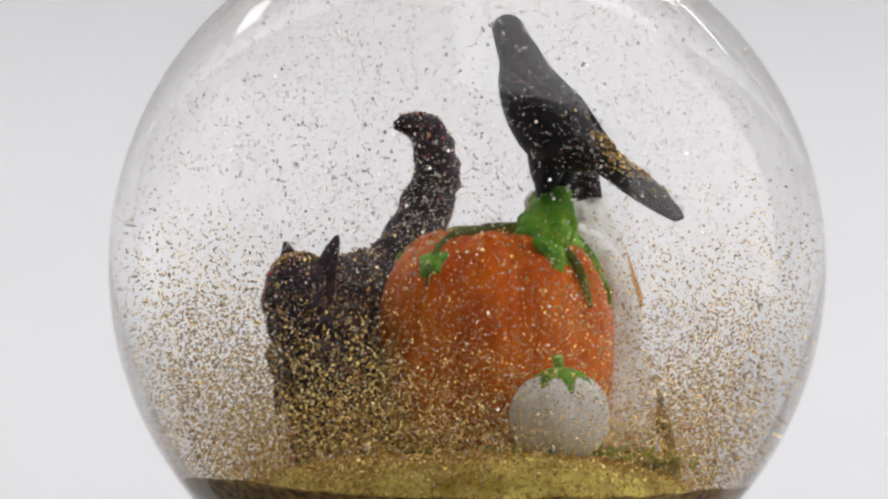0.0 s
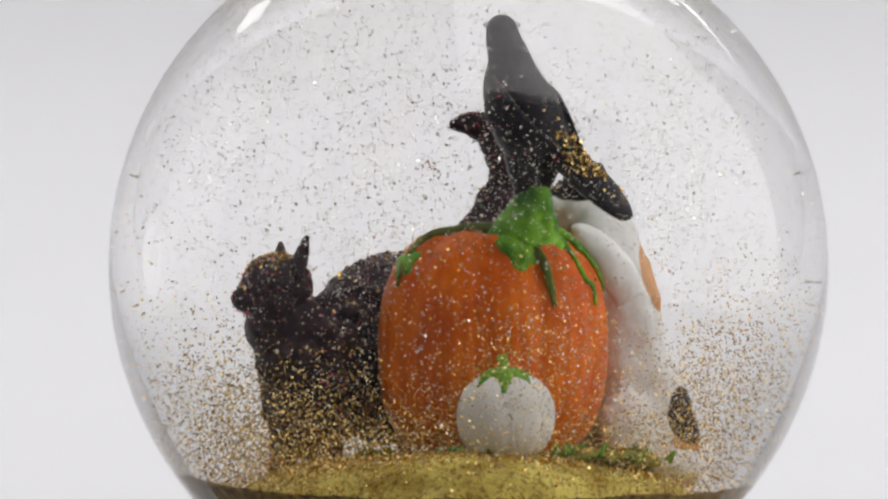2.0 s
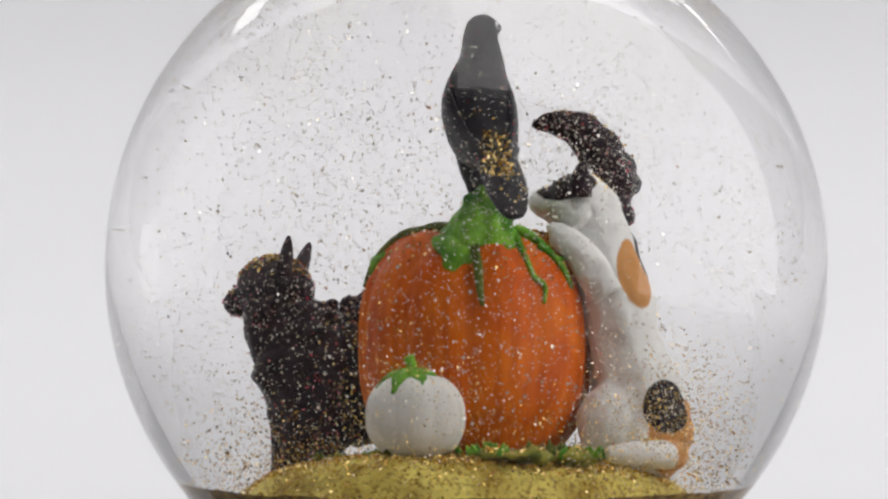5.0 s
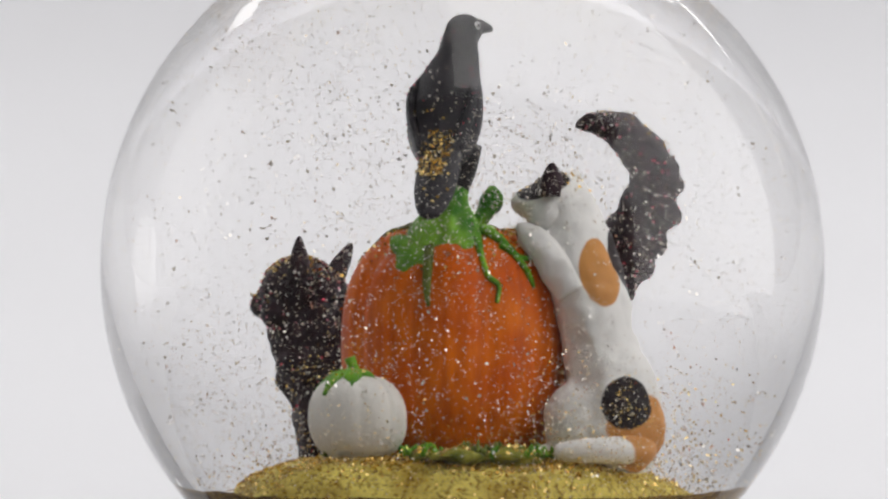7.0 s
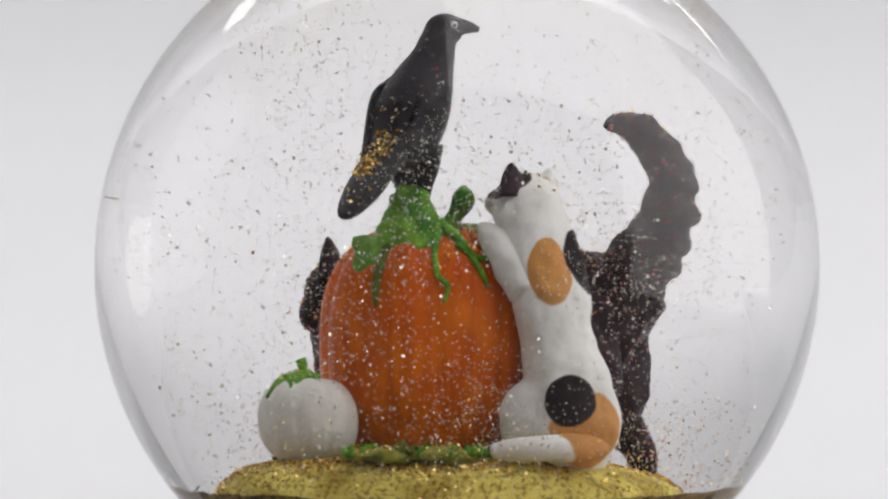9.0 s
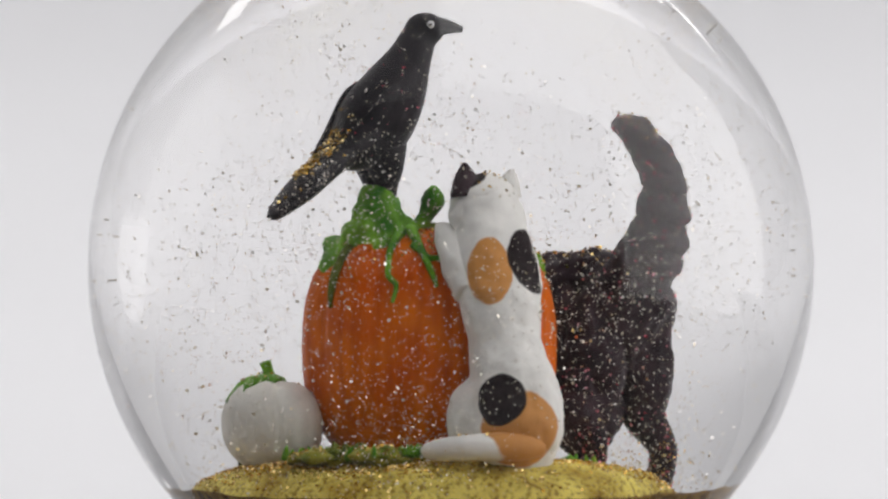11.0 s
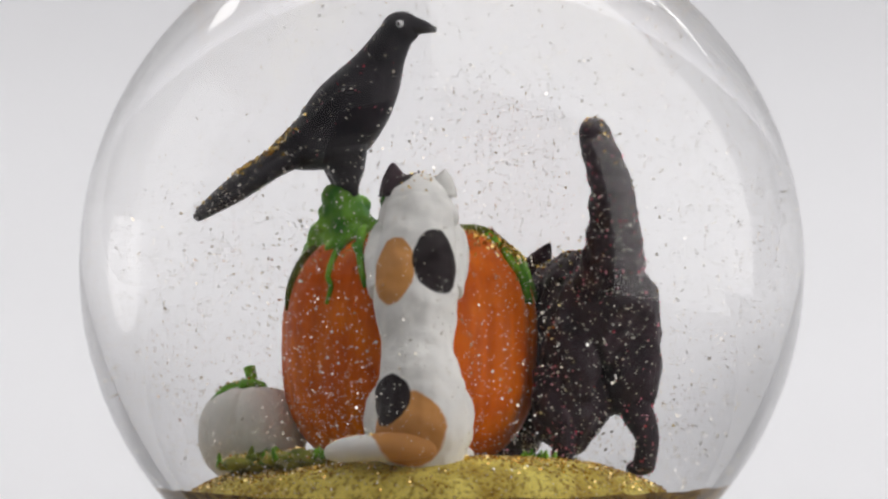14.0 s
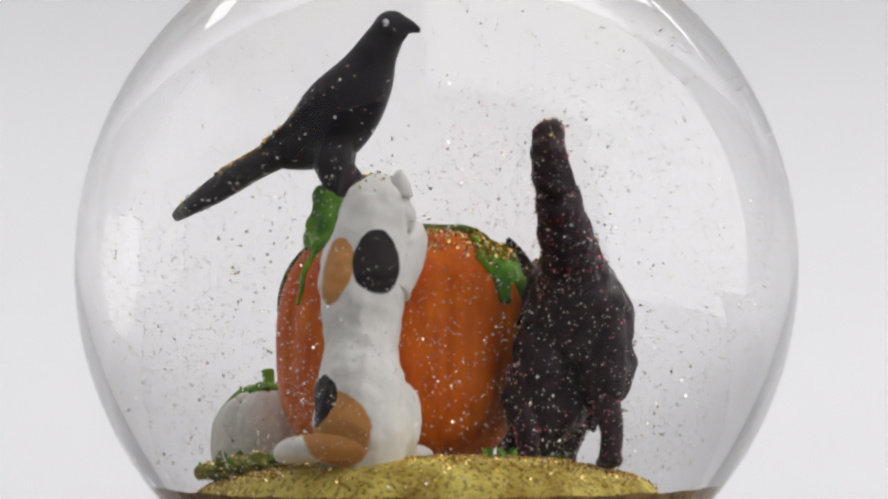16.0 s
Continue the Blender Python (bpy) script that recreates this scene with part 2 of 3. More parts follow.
# ---- the studio ----
def slab(name, lo, hi, material, label):
    bm = bmesh.new()
    bmesh.ops.create_cube(bm, size=1)
    for v in bm.verts:
        v.co = Vector([(lo[i] + hi[i]) / 2 + v.co[i] * (hi[i] - lo[i]) for i in range(3)])
    me = bpy.data.meshes.new(name)
    bm.to_mesh(me)
    bm.free()
    me.materials.append(material)
    return tagged(new(name, me), label, "wall", kind="structure")


slab("wall_north", (-1.3, 2.1, -0.1), (1.3, 2.2, 2.0), DARK_WALL, "plain dark grey studio wall behind the glowing sheet")
slab("wall_south", (-1.3, -1.7, -0.1), (1.3, -1.6, 2.0), DARK_WALL, "plain dark grey studio wall")
slab("wall_west", (-1.4, -1.7, -0.1), (-1.3, 2.2, 2.0), WALLS, "plain pale grey studio wall")
slab("wall_east", (1.3, -1.7, -0.1), (1.4, 2.2, 2.0), WALLS, "plain pale grey studio wall")
slab("ceiling", (-1.4, -1.7, 2.0), (1.4, 2.2, 2.1), WALLS, "plain pale studio ceiling")
slab("floor", (-1.4, -1.7, -0.2), (1.4, 2.2, -0.1), WALLS, "plain pale grey studio floor")


def sweep():
    """The seamless white sheet: a table top that curves up into the glowing backdrop."""
    prof = [(0.060, 0.0)] + [(0.3 + 1.3 * math.sin(a), 1.3 - 1.3 * math.cos(a)) for a in np.linspace(0, radians(90), 44)] + [(1.6, 1.95)]
    bm = bmesh.new()
    rows = []
    for y, z in prof:
        rows.append([bm.verts.new((x, y, z)) for x in (-1.28, 1.28)])
    for u, v in zip(rows, rows[1:]):
        bm.faces.new((u[0], u[1], v[1], v[0]))
    me = bpy.data.meshes.new("backdrop")
    bmesh.ops.solidify(bm, geom=bm.faces[:], thickness=0.004)
    bm.to_mesh(me)
    bm.free()
    me.shade_smooth()
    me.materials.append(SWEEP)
    return tagged(new("backdrop", me), "seamless white sheet with an added glow, curving up behind the globe", "backdrop", kind="structure")


sweep()
table = slab("table", (-0.42, -1.0, -0.03), (0.42, 0.058, 0.0), TABLE_GREY, "plain grey table top in front of the glowing sheet")
table["category"] = "table"


# ---- the globe ----
globe = thing("snow_globe", (0, 0, -84), "clear water-filled glass snow globe on a dark brown base", "snow globe")
bm = bmesh.new()
bmesh.ops.create_uvsphere(bm, u_segments=128, v_segments=96, radius=GLOBE_R)
glass = part("glass_globe", bm, GLASS, globe, "clear polished glass globe")
bm = bmesh.new()
bmesh.ops.create_uvsphere(bm, u_segments=128, v_segments=96, radius=GLOBE_R - 0.9)
water = part("water", bm, WATER, globe, "clear water filling the globe")
glass.visible_shadow = water.visible_shadow = False
bm = bmesh.new()
lathe(bm, [(0, -84), (46, -84), (47, -83), (47, -80), (44, -77), (43, -50), (44, -46), (42, -41), (40, -37.5), (38.2, -35.6), (37.0, -36), (37, -44), (0, -44)])
part("base", bm, BASE_WOOD, globe, "turned dark brown base")


def bed_mesh():
    """Settled glitter: nearly level, with low drifts piled against the glass."""
    bm = bmesh.new()
    lathe(bm, [(0, -43), (20, -43), (26, -41.0), (33, -36.0), (37.4, -31.2), (38.6, -29.9), (39.0, -29.1), (37.6, -29.3), (36, -29.6), (33, -29.4), (30, -29.1), (26, -28.8), (20, -28.6), (10, -28), (0, -28)], 120)
    for v in bm.verts:
        r = math.hypot(v.co.x, v.co.y)
        if v.co.z > -30 and r > 1:
            a = math.atan2(v.co.y, v.co.x)
            pile = 0.5 * math.exp(-((a + 2.48) / 0.5) ** 2) + 0.15 * math.exp(-((a - 1.5) / 0.45) ** 2)
            v.co.z += 0.5 * noise.noise(v.co * 0.25) + 3.2 * pile * min(max((r - 27) / 10, 0), 1) ** 1.5
            if r > 37:
                k = (math.sqrt(48.8 ** 2 - v.co.z ** 2) - (39.0 - r) * 0.8) / r
                v.co.x, v.co.y = v.co.x * k, v.co.y * k
    return bm


bed = part("glitter_bed", bed_mesh(), FLOOR_BED, globe, "brown-gold bed of settled glitter")


def mound_mesh():
    bm = bmesh.new()
    prof = [(0, -20.6), (6, -20.7), (12, -21.0), (17, -21.4), (21, -22.4), (23.5, -23.8), (24.8, -25.6), (25.4, -27.5), (25.4, -30), (0, -30)]
    s = spline(prof, 40)
    lathe(bm, [(max(r, 0) if i else 0, z) for i, (r, z) in enumerate(s[:-1])] + [(0, -30)], 110)
    for v in bm.verts:
        away = math.atan2(v.co.y, v.co.x) + 1.03
        k = 1 + 0.06 * noise.noise(v.co * 0.08) + 0.02 * noise.noise(v.co * 0.4) + 0.17 * math.exp(-(away / 0.55) ** 2)
        v.co.x, v.co.y = v.co.x * k, v.co.y * k
        if v.co.z > -28:
            v.co.z += 0.35 * noise.noise(v.co * 0.2 + Vector((3, 1, 2)))
    return bm


mound = part("mound", mound_mesh(), MOUND, globe, "straw-yellow painted resin mound with glitter")


# ---- the orange pumpkin ----
pumpkin = thing("pumpkin", (3.2, -1.5, -21.5), "tall ribbed orange pumpkin with a green stem and vines", "pumpkin")
bm = bmesh.new()
gourd(bm, (3.2, -1.6), 13.6, 12.3, 118, -21.8, 4.8, 9, 0.055, power=2.6)
pumpkin_body = part("pumpkin_body", bm, ORANGE, pumpkin)


def stem_mesh():
    bm = bmesh.new()
    tube(bm, [(8.6, -5.8, 0.6, 3.4, 2.8), (8.6, -5.8, 2.4, 3.9, 3.1), (8.8, -5.6, 4.4, 3.3, 2.7), (9.3, -5.6, 6.4, 2.4, 2.2), (9.4, -5.5, 8.6, 1.6, 1.5)], (0.6, 0.8, 0), 16, 18)
    for g, drop in ((1.4, 1.2), (2.6, 2.6), (3.9, 2.4), (5.2, 0.9)):
        x, y = 8.3 + 3.0 * math.cos(g), -5.4 + 3.0 * math.sin(g)
        tube(bm, [(8.8, -5.5, 4.2, 1.5), (x, y, 3.0, 1.6), (x + 1.2 * math.cos(g), y + 1.2 * math.sin(g), 1.0 + drop, 0.5)], (0, 0, 1), 10, 10)
    rng = random.Random(2)
    for i in range(16):
        g, z = rng.uniform(0, 6.28), rng.uniform(1.5, 7.0)
        r = float(np.interp(z, [1, 3, 5, 7], [3.6, 3.6, 2.6, 1.8]))
        ball(bm, (8.8 + 0.9 * r * math.cos(g), -5.7 + 0.9 * r * math.sin(g), z), (0.8, 0.8, 0.9), 0, 8)
    return bm


part("stem", stem_mesh(), GREEN, pumpkin, "bright green gnarled stem", remesh=0.22, rounds=3, lump=1.3)


GOURD = BVHTree.FromPolygons([tuple(v.co / MM + Vector(pumpkin["base"])) for v in pumpkin_body.data.vertices], [tuple(p.vertices) for p in pumpkin_body.data.polygons])


def vine(name, rows, material=GREEN, label="curling green vine", laid=True):
    """A tapering vine; laid ones follow the pumpkin's skin."""
    bm = bmesh.new()
    if laid:
        out = []
        for r in spline(rows, 14):
            hit, nrm, face, far = GOURD.find_nearest(Vector(r[:3]))
            p = hit + nrm * r[3] * 0.45 if far < 2.6 or r[2] < hit.z else Vector(r[:3])
            out.append((*p, r[3]))
        rows = out
    tube(bm, rows, (0, 0, 1), 40, 8)
    return part(name, bm, material, pumpkin, label)


vine("shoot", [(7.2, -1.8, 3.6, 1.1), (7.4, -0.8, 5.2, 0.9), (7.7, 0.0, 6.7, 1.3), (7.8, 0.1, 7.7, 1.0), (7.7, 0.1, 8.4, 0.3)], GREEN, "green shoot beside the stem", False)
vine("tendril", [(10.5, -3.0, 3.8, 0.7), (13.2, -3.4, 1.2, 0.36), (14.5, -3.2, -1.2, 0.33), (14.9, -2.2, -2.4, 0.3), (15.5, -2.6, -4.2, 0.2)])
vine("tendril", [(10.0, -2.0, 4.2, 0.7), (13.2, 0.2, 1.6, 0.4), (14.3, 1.6, -0.8, 0.35), (14.8, 2.4, -2.4, 0.2)])
vine("tendril", [(12.6, -1.0, 2.2, 0.4), (13.2, 1.0, 0.6, 0.34), (12.6, 2.4, 0.8, 0.3), (12.4, 2.8, 2.0, 0.25)], GREEN)
vine("tendril", [(9.5, -8.0, 3.0, 0.5), (12.0, -9.6, 0.6, 0.55), (13.2, -10.3, -2.4, 0.45), (13.7, -10.2, -4.6, 0.2)], OLIVE)
vine("tendril", [(6.0, -6.0, 4.8, 0.8), (1.5, -7.0, 4.6, 0.6), (-2.2, -8.0, 3.0, 0.4), (-3.9, -9.6, 0.8, 0.35), (-4.6, -10.8, -2.2, 0.2)], OLIVE)
vine("tendril", [(6.5, -3.0, 4.9, 0.8), (2.0, 1.5, 5.0, 0.6), (-2.0, 5.0, 4.0, 0.5), (-4.5, 7.4, 1.6, 0.3)], OLIVE)


def leaf(c, n_out, up, length, width, label="green leaf lying on the pumpkin"):
    """A lobed leaf laid on a slope: c its middle, n_out the slope's normal, up its axis."""
    bm = bmesh.new()
    c, n_out, face, far = GOURD.find_nearest(Vector(c))
    up = Vector(up)
    up = (up - n_out * up.dot(n_out)).normalized()
    w = n_out.cross(up)
    top, low = [], []
    for i in range(22):
        g = 2 * math.pi * i / 22
        k = 1 + 0.16 * math.sin(5 * g + 0.6)
        p = Vector(c) + up * length * k * math.cos(g) + w * width * k * math.sin(g) - n_out * 0.9 * (math.cos(g) ** 2 * length / 4)
        top.append(bm.verts.new(p + n_out * 0.15))
        low.append(bm.verts.new(p - n_out * 0.7))
    mid = bm.verts.new(Vector(c) + n_out * 0.75)
    for i in range(22):
        j = (i + 1) % 22
        bm.faces.new((mid, top[i], top[j]))
        bm.faces.new((top[i], low[i], low[j], top[j]))
    bm.faces.new(low[::-1])
    return part("leaf", bm, GREEN, pumpkin, label)


leaf((-4.8, 8.0, 0.6), (-0.45, 0.62, 0.62), (0.1, -0.3, 1), 4.2, 3.9)
leaf((10.4, -9.2, 2.0), (0.4, -0.7, 0.6), (-0.2, 0.5, 1), 3.0, 3.4, "broad green leaf hanging from the stem")
leaf((-3.9, -9.6, 0.6), (-0.55, -0.5, 0.67), (0.3, 0.3, 1), 1.9, 1.7)


# ---- the white pumpkin ----
white = thing("white_pumpkin", (10.2, -17.1, -21.6), "small ribbed white pumpkin with green leaf and stem", "pumpkin")
bm = bmesh.new()
gourd(bm, (10.2, -17.1), 5.6, 5.6, 20, -22.2, -12.0, 8, 0.05, 88, 24, 2.3, 0.08)
part("pumpkin_body", bm, WHITE, white, "matt off-white ribbed body")
bm = bmesh.new()
tube(bm, [(10.1, -17.2, -12.6, 0.9), (10.0, -17.4, -11.4, 0.6), (9.9, -17.8, -10.3, 0.65)], (1, 0, 0), 8, 10)
part("stem", bm, GREEN, white, "short green stem")
bm = bmesh.new()
for g, reach, fall in ((-2.9, 3.0, 1.0), (-2.05, 4.2, 2.2), (-1.27, 4.6, 2.9), (-0.5, 4.2, 2.1), (0.4, 3.0, 0.9), (1.7, 2.0, 0.5)):
    d = Vector((math.cos(g), math.sin(g), 0))
    p = Vector((10.2, -17.5, -11.9))
    tube(bm, [(*p, 1.0, 0.5), (*(p + d * reach * 0.55 - Vector((0, 0, 0.1 + fall * 0.2))), 1.25, 0.45), (*(p + d * reach - Vector((0, 0, fall))), 0.3, 0.3)], (-d.y, d.x, 0), 8, 8)
part("leaf", bm, GREEN, white, "pointed green leaf drooping over one side", remesh=0.22, rounds=2)


# ---- the black cat ----
cat = thing("black_cat", (-10, 5, -21.8), "black long-haired cat figurine standing behind the pumpkin, tail raised", "cat figurine")
SIDE = (0.94, -0.33, 0)
bm = bmesh.new()
tube(bm, [(-19.0, -11.0, -8.5, 2.4, 3.0), (-16.8, -8.0, -9.5, 4.6, 6.0), (-14.6, -1.5, -9.8, 4.6, 5.4), (-12.4, 6.0, -6.6, 5.0, 7.6), (-9.7, 13.4, -5.4, 5.4, 7.2), (-9.2, 16.7, -5.8, 5.0, 6.6), (-8.9, 19.2, -7.4, 3.2, 4.3)], SIDE, 30, 20)
ball(bm, (-17.6, -9.0, -6.5), (4.2, 4.2, 4.6))
ball(bm, (-16.0, -7.5, -13.0), (4.4, 4.0, 5.0))
ball(bm, (-11.6, 16.6, -10.6), (2.8, 3.8, 5.6))
ball(bm, (-12.0, 15.6, -6.4), (3.4, 3.6, 5.4))
ball(bm, (-12.4, 15.6, -10.5), (3.2, 3.4, 4.8))
ball(bm, (-15.4, -7.0, -16.2), (4.4, 4.0, 4.6))
ball(bm, (-13.6, -2.0, -14.0), (4.0, 4.0, 4.2))
ball(bm, (-11.2, 5.0, -13.4), (4.2, 4.4, 4.6))
ball(bm, (-6.0, 12.8, -14.6), (4.2, 3.6, 5.6))
ball(bm, (-5.2, 13.8, -11.0), (2.6, 3.6, 5.6))
rng = random.Random(8)
for i in range(230):
    s = rng.uniform(0.05, 1.0) ** 0.8
    g = rng.uniform(0, 6.28)
    c = Vector((-17.5, -9.0, -10.5)).lerp(Vector((-8.4, 15.5, -8.0)), s) + Vector(SIDE) * 4.9 * math.cos(g) + Vector((0, 0, 5.6 * math.sin(g)))
    d = (c - Vector((-13.0, 3.0, -9.0))).normalized() * 0.5
    tube(bm, [(*(c + Vector((0, 0, 1.4)) - d), 0.55), (*(c + d), 0.8), (*(c - Vector((0, 0, 2.2)) + d * 1.4), 0.12)], SIDE, 4, 6)
part("body", bm, BLACK, cat, "black shaggy-coated body", remesh=0.28, rounds=2, lump=1.2)
bm = bmesh.new()
ball(bm, (-18.2, -9.8, -2.4), (4.0, 4.0, 3.7))
ball(bm, (-20.9, -11.8, -3.6), (1.9, 1.9, 1.5))
ball(bm, (-17.4, -12.4, -4.4), (2.0, 2.0, 2.0))
ball(bm, (-20.2, -7.6, -4.0), (2.3, 2.3, 2.3))
ball(bm, (-18.8, -7.0, -2.4), (2.6, 2.6, 2.6))
head = part("head", bm, BLACK, cat, remesh=0.3)
part("ear", ear_mesh((-15.7, -11.2, -1.2), (-14.2, -11.9, 3.2), (0.57, -0.82, 0), 1.9, 0.9), BLACK, head)
part("ear", ear_mesh((-18.9, -6.0, -1.4), (-19.4, -3.5, 2.6), (0.57, -0.82, 0), 1.9, 0.9), BLACK, head)
bm = bmesh.new()
tail_rows = [(-8.0, 15.8, -3.5, 3.4), (-6.8, 18.8, 0.0, 3.3), (-4.9, 21.0, 3.4, 2.85), (-3.2, 22.4, 8.0, 2.3), (-2.9, 21.6, 11.0, 2.05), (-3.7, 19.4, 13.5, 1.75), (-5.4, 17.2, 14.5, 1.2), (-7.1, 15.7, 14.4, 0.3)]
tube(bm, tail_rows, SIDE, 48, 16, 0.10, 9)
for i, r in enumerate(spline(tail_rows, 11)[1:10]):
    ball(bm, (r[0] + 0.3, r[1] + 0.8, r[2] + 0.1), (r[3] * 1.06, r[3] * 1.06, r[3] * 0.6), 0, 12, -28)
part("tail", bm, BLACK, cat, "raised black bushy tail with curled tip", remesh=0.24, rounds=2, lump=0.7)


def leg(rows):
    bm = bmesh.new()
    tube(bm, rows, SIDE, 14, 12)
    x, y, z = rows[-1][:3]
    ball(bm, (x - 0.4, y - 0.9, -21.6), (1.5, 1.9, 0.9), 20, 12)
    part("leg", bm, BLACK, cat, remesh=0.3)


leg([(-11.7, 15.5, -11.0, 2.5, 3.2), (-11.8, 17.1, -15.0, 1.7, 2.4), (-11.7, 19.2, -18.4, 1.35, 1.6), (-11.7, 18.7, -22.0, 1.3, 1.5)])
leg([(-4.6, 12.4, -11.0, 2.4, 3.0), (-4.0, 12.6, -15.0, 1.8, 2.6), (-3.6, 14.6, -18.4, 1.3, 1.6), (-3.6, 14.2, -22.0, 1.2, 1.4)])
leg([(-18.2, -8.2, -11.0, 2.4, 2.4), (-18.0, -8.0, -16.5, 1.7, 1.8), (-18.0, -8.2, -22.0, 1.5, 1.5)])
leg([(-13.4, -8.0, -11.0, 2.4, 2.4), (-13.0, -8.2, -16.5, 1.8, 1.8), (-12.8, -8.6, -22.0, 1.6, 1.6)])


# ---- the calico cat ----
CB = Vector((14.5, 10.4, -21.6))
calico = thing("calico_cat", tuple(CB), "white calico cat figurine leaning up against the pumpkin", "cat figurine")
F = Vector((-0.72, -0.69, 0))
Q = Vector((0.69, -0.72, 0))
INK, TAN = (0.018, 0.012, 0.013), (0.60, 0.28, 0.085)


def spot(c, r, col):
    return (tuple(Vector(c) - CB), r, col)


CALICO = patched("calico_paint", (0.79, 0.78, 0.75), (0.88, 0.87, 0.84), [
    spot((19.0, 12.9, -18.6), (4.3, 4.3, 4.4), TAN),
    spot((20.1, 11.0, -15.3), (2.9, 2.9, 3.0), INK),
    spot((17.3, 8.9, -0.7), (2.6, 2.6, 3.9), TAN),
    spot((14.0, 13.0, 0.5), (3.1, 3.1, 3.9), INK),
    spot((11.2, 3.0, 9.5), (4.4, 4.2, 2.6), INK)])
bm = bmesh.new()
tube(bm, [(14.6, 10.4, -22.0, 5.0, 4.4), (15.2, 11.3, -18.0, 5.3, 5.7), (15.0, 11.0, -14.0, 4.9, 5.2), (14.3, 9.9, -9.0, 4.0, 4.0), (13.6, 9.0, -3.5, 4.7, 4.1), (12.6, 8.2, 1.0, 4.5, 3.8), (11.6, 7.5, 4.5, 3.8, 3.5), (11.0, 7.0, 7.0, 3.4, 3.2)], Q, 30, 20)
for s in (-1, 1):
    h = Vector((14.0, 9.8, -17.2)) + Q * 3.5 * s + F * 1.2
    ball(bm, h, (3.4, 2.6, 4.4), 44)
    f = Vector((13.4, 9.2, -20.9)) + Q * 4.6 * s + F * 4.0
    ball(bm, f, (3.4, 1.5, 1.1), 44)
body = part("body", bm, CALICO, calico, "white body with black and tan patches", remesh=0.33, lump=0.8)
bm = bmesh.new()
ball(bm, (10.6, 6.6, 6.4), (3.7, 4.0, 3.4), -46)
ball(bm, Vector((10.6, 6.6, 6.6)) + F * 3.2, (2.1, 2.3, 1.7), -46)
ball(bm, Vector((10.6, 6.6, 5.2)) + Q * 2.2, (2.2, 2.2, 2.0))
ball(bm, Vector((10.6, 6.6, 5.2)) - Q * 2.2, (2.2, 2.2, 2.0))
head = part("head", bm, CALICO, calico, "white head with a black cap", remesh=0.3, lump=0.5)
part("ear", ear_mesh(Vector((10.8, 6.8, 7.4)) + Q * 2.5, (12.9, 4.9, 10.9), Q, 1.9, 1.4), BLACK, head, "black ear")
part("ear", ear_mesh(Vector((10.8, 6.8, 7.4)) - Q * 2.5, (9.2, 9.2, 10.2), Q, 1.7, 1.3), CALICO, head, "white ear")
for s in (-1, 1):
    bm = bmesh.new()
    e = Vector((13.4, 8.8, -3.4)) + Q * 4.0 * s
    m = Vector((12.0, 7.6, 0.6)) + Q * 4.2 * s + F * 0.8
    p = Vector((10.4, 6.2, 3.4)) + Q * 3.8 * s + F * 1.8
    tube(bm, [(*e, 1.3, 2.0), (*m, 1.5, 2.0), (*p, 1.2, 1.4), (*(p + F * 0.8), 0.5, 0.6)], Q, 14, 12)
    part("foreleg", bm, CALICO, calico, remesh=0.3, lump=0.6)
bm = bmesh.new()
tube(bm, [(16.6, 14.6, -20.4, 1.4), (19.4, 12.6, -20.6, 1.8), (21.6, 8.4, -20.8, 1.6), (21.2, 4.8, -20.9, 1.4), (20.4, 2.2, -21.0, 0.9)], (0, 0, 1), 20, 14)
part("tail", bm, CALICO, calico, "curled tail, tan at the root and white at the tip", remesh=0.3)


# ---- the crow ----
crow = thing("crow", (9.4, -5.4, 8.2), "glossy black crow figurine perched on the pumpkin stem", "crow figurine")
H = Vector((-0.8, 0.6, 0))
CS = Vector((0.6, 0.8, 0))
bm = bmesh.new()
tube(bm, [(15.2, -9.8, 11.6, 1.6, 1.1), (12.8, -8.1, 12.4, 3.0, 2.6), (9.9, -6.6, 14.1, 3.9, 4.0), (8.0, -5.3, 16.7, 4.0, 4.05), (6.5, -4.1, 19.4, 3.4, 3.3), (5.7, -3.0, 22.0, 2.4, 2.4), (4.9, -2.4, 23.8, 2.0, 2.0), (4.5, -1.9, 24.9, 1.8, 1.75)], CS, 30, 20)
ball(bm, (4.4, -1.7, 25.0), (1.75, 2.2, 1.85), 15)
body = part("body", bm, CROW_BLACK, crow, remesh=0.25, rounds=10)
bm = bmesh.new()
tube(bm, [(4.1, -0.6, 25.3, 1.2, 1.15), (3.6, 0.8, 25.2, 0.7, 0.75), (3.1, 2.1, 24.9, 0.15, 0.3)], (1, 0.3, 0), 10, 12)
part("beak", bm, CROW_BLACK, crow, "short black beak")
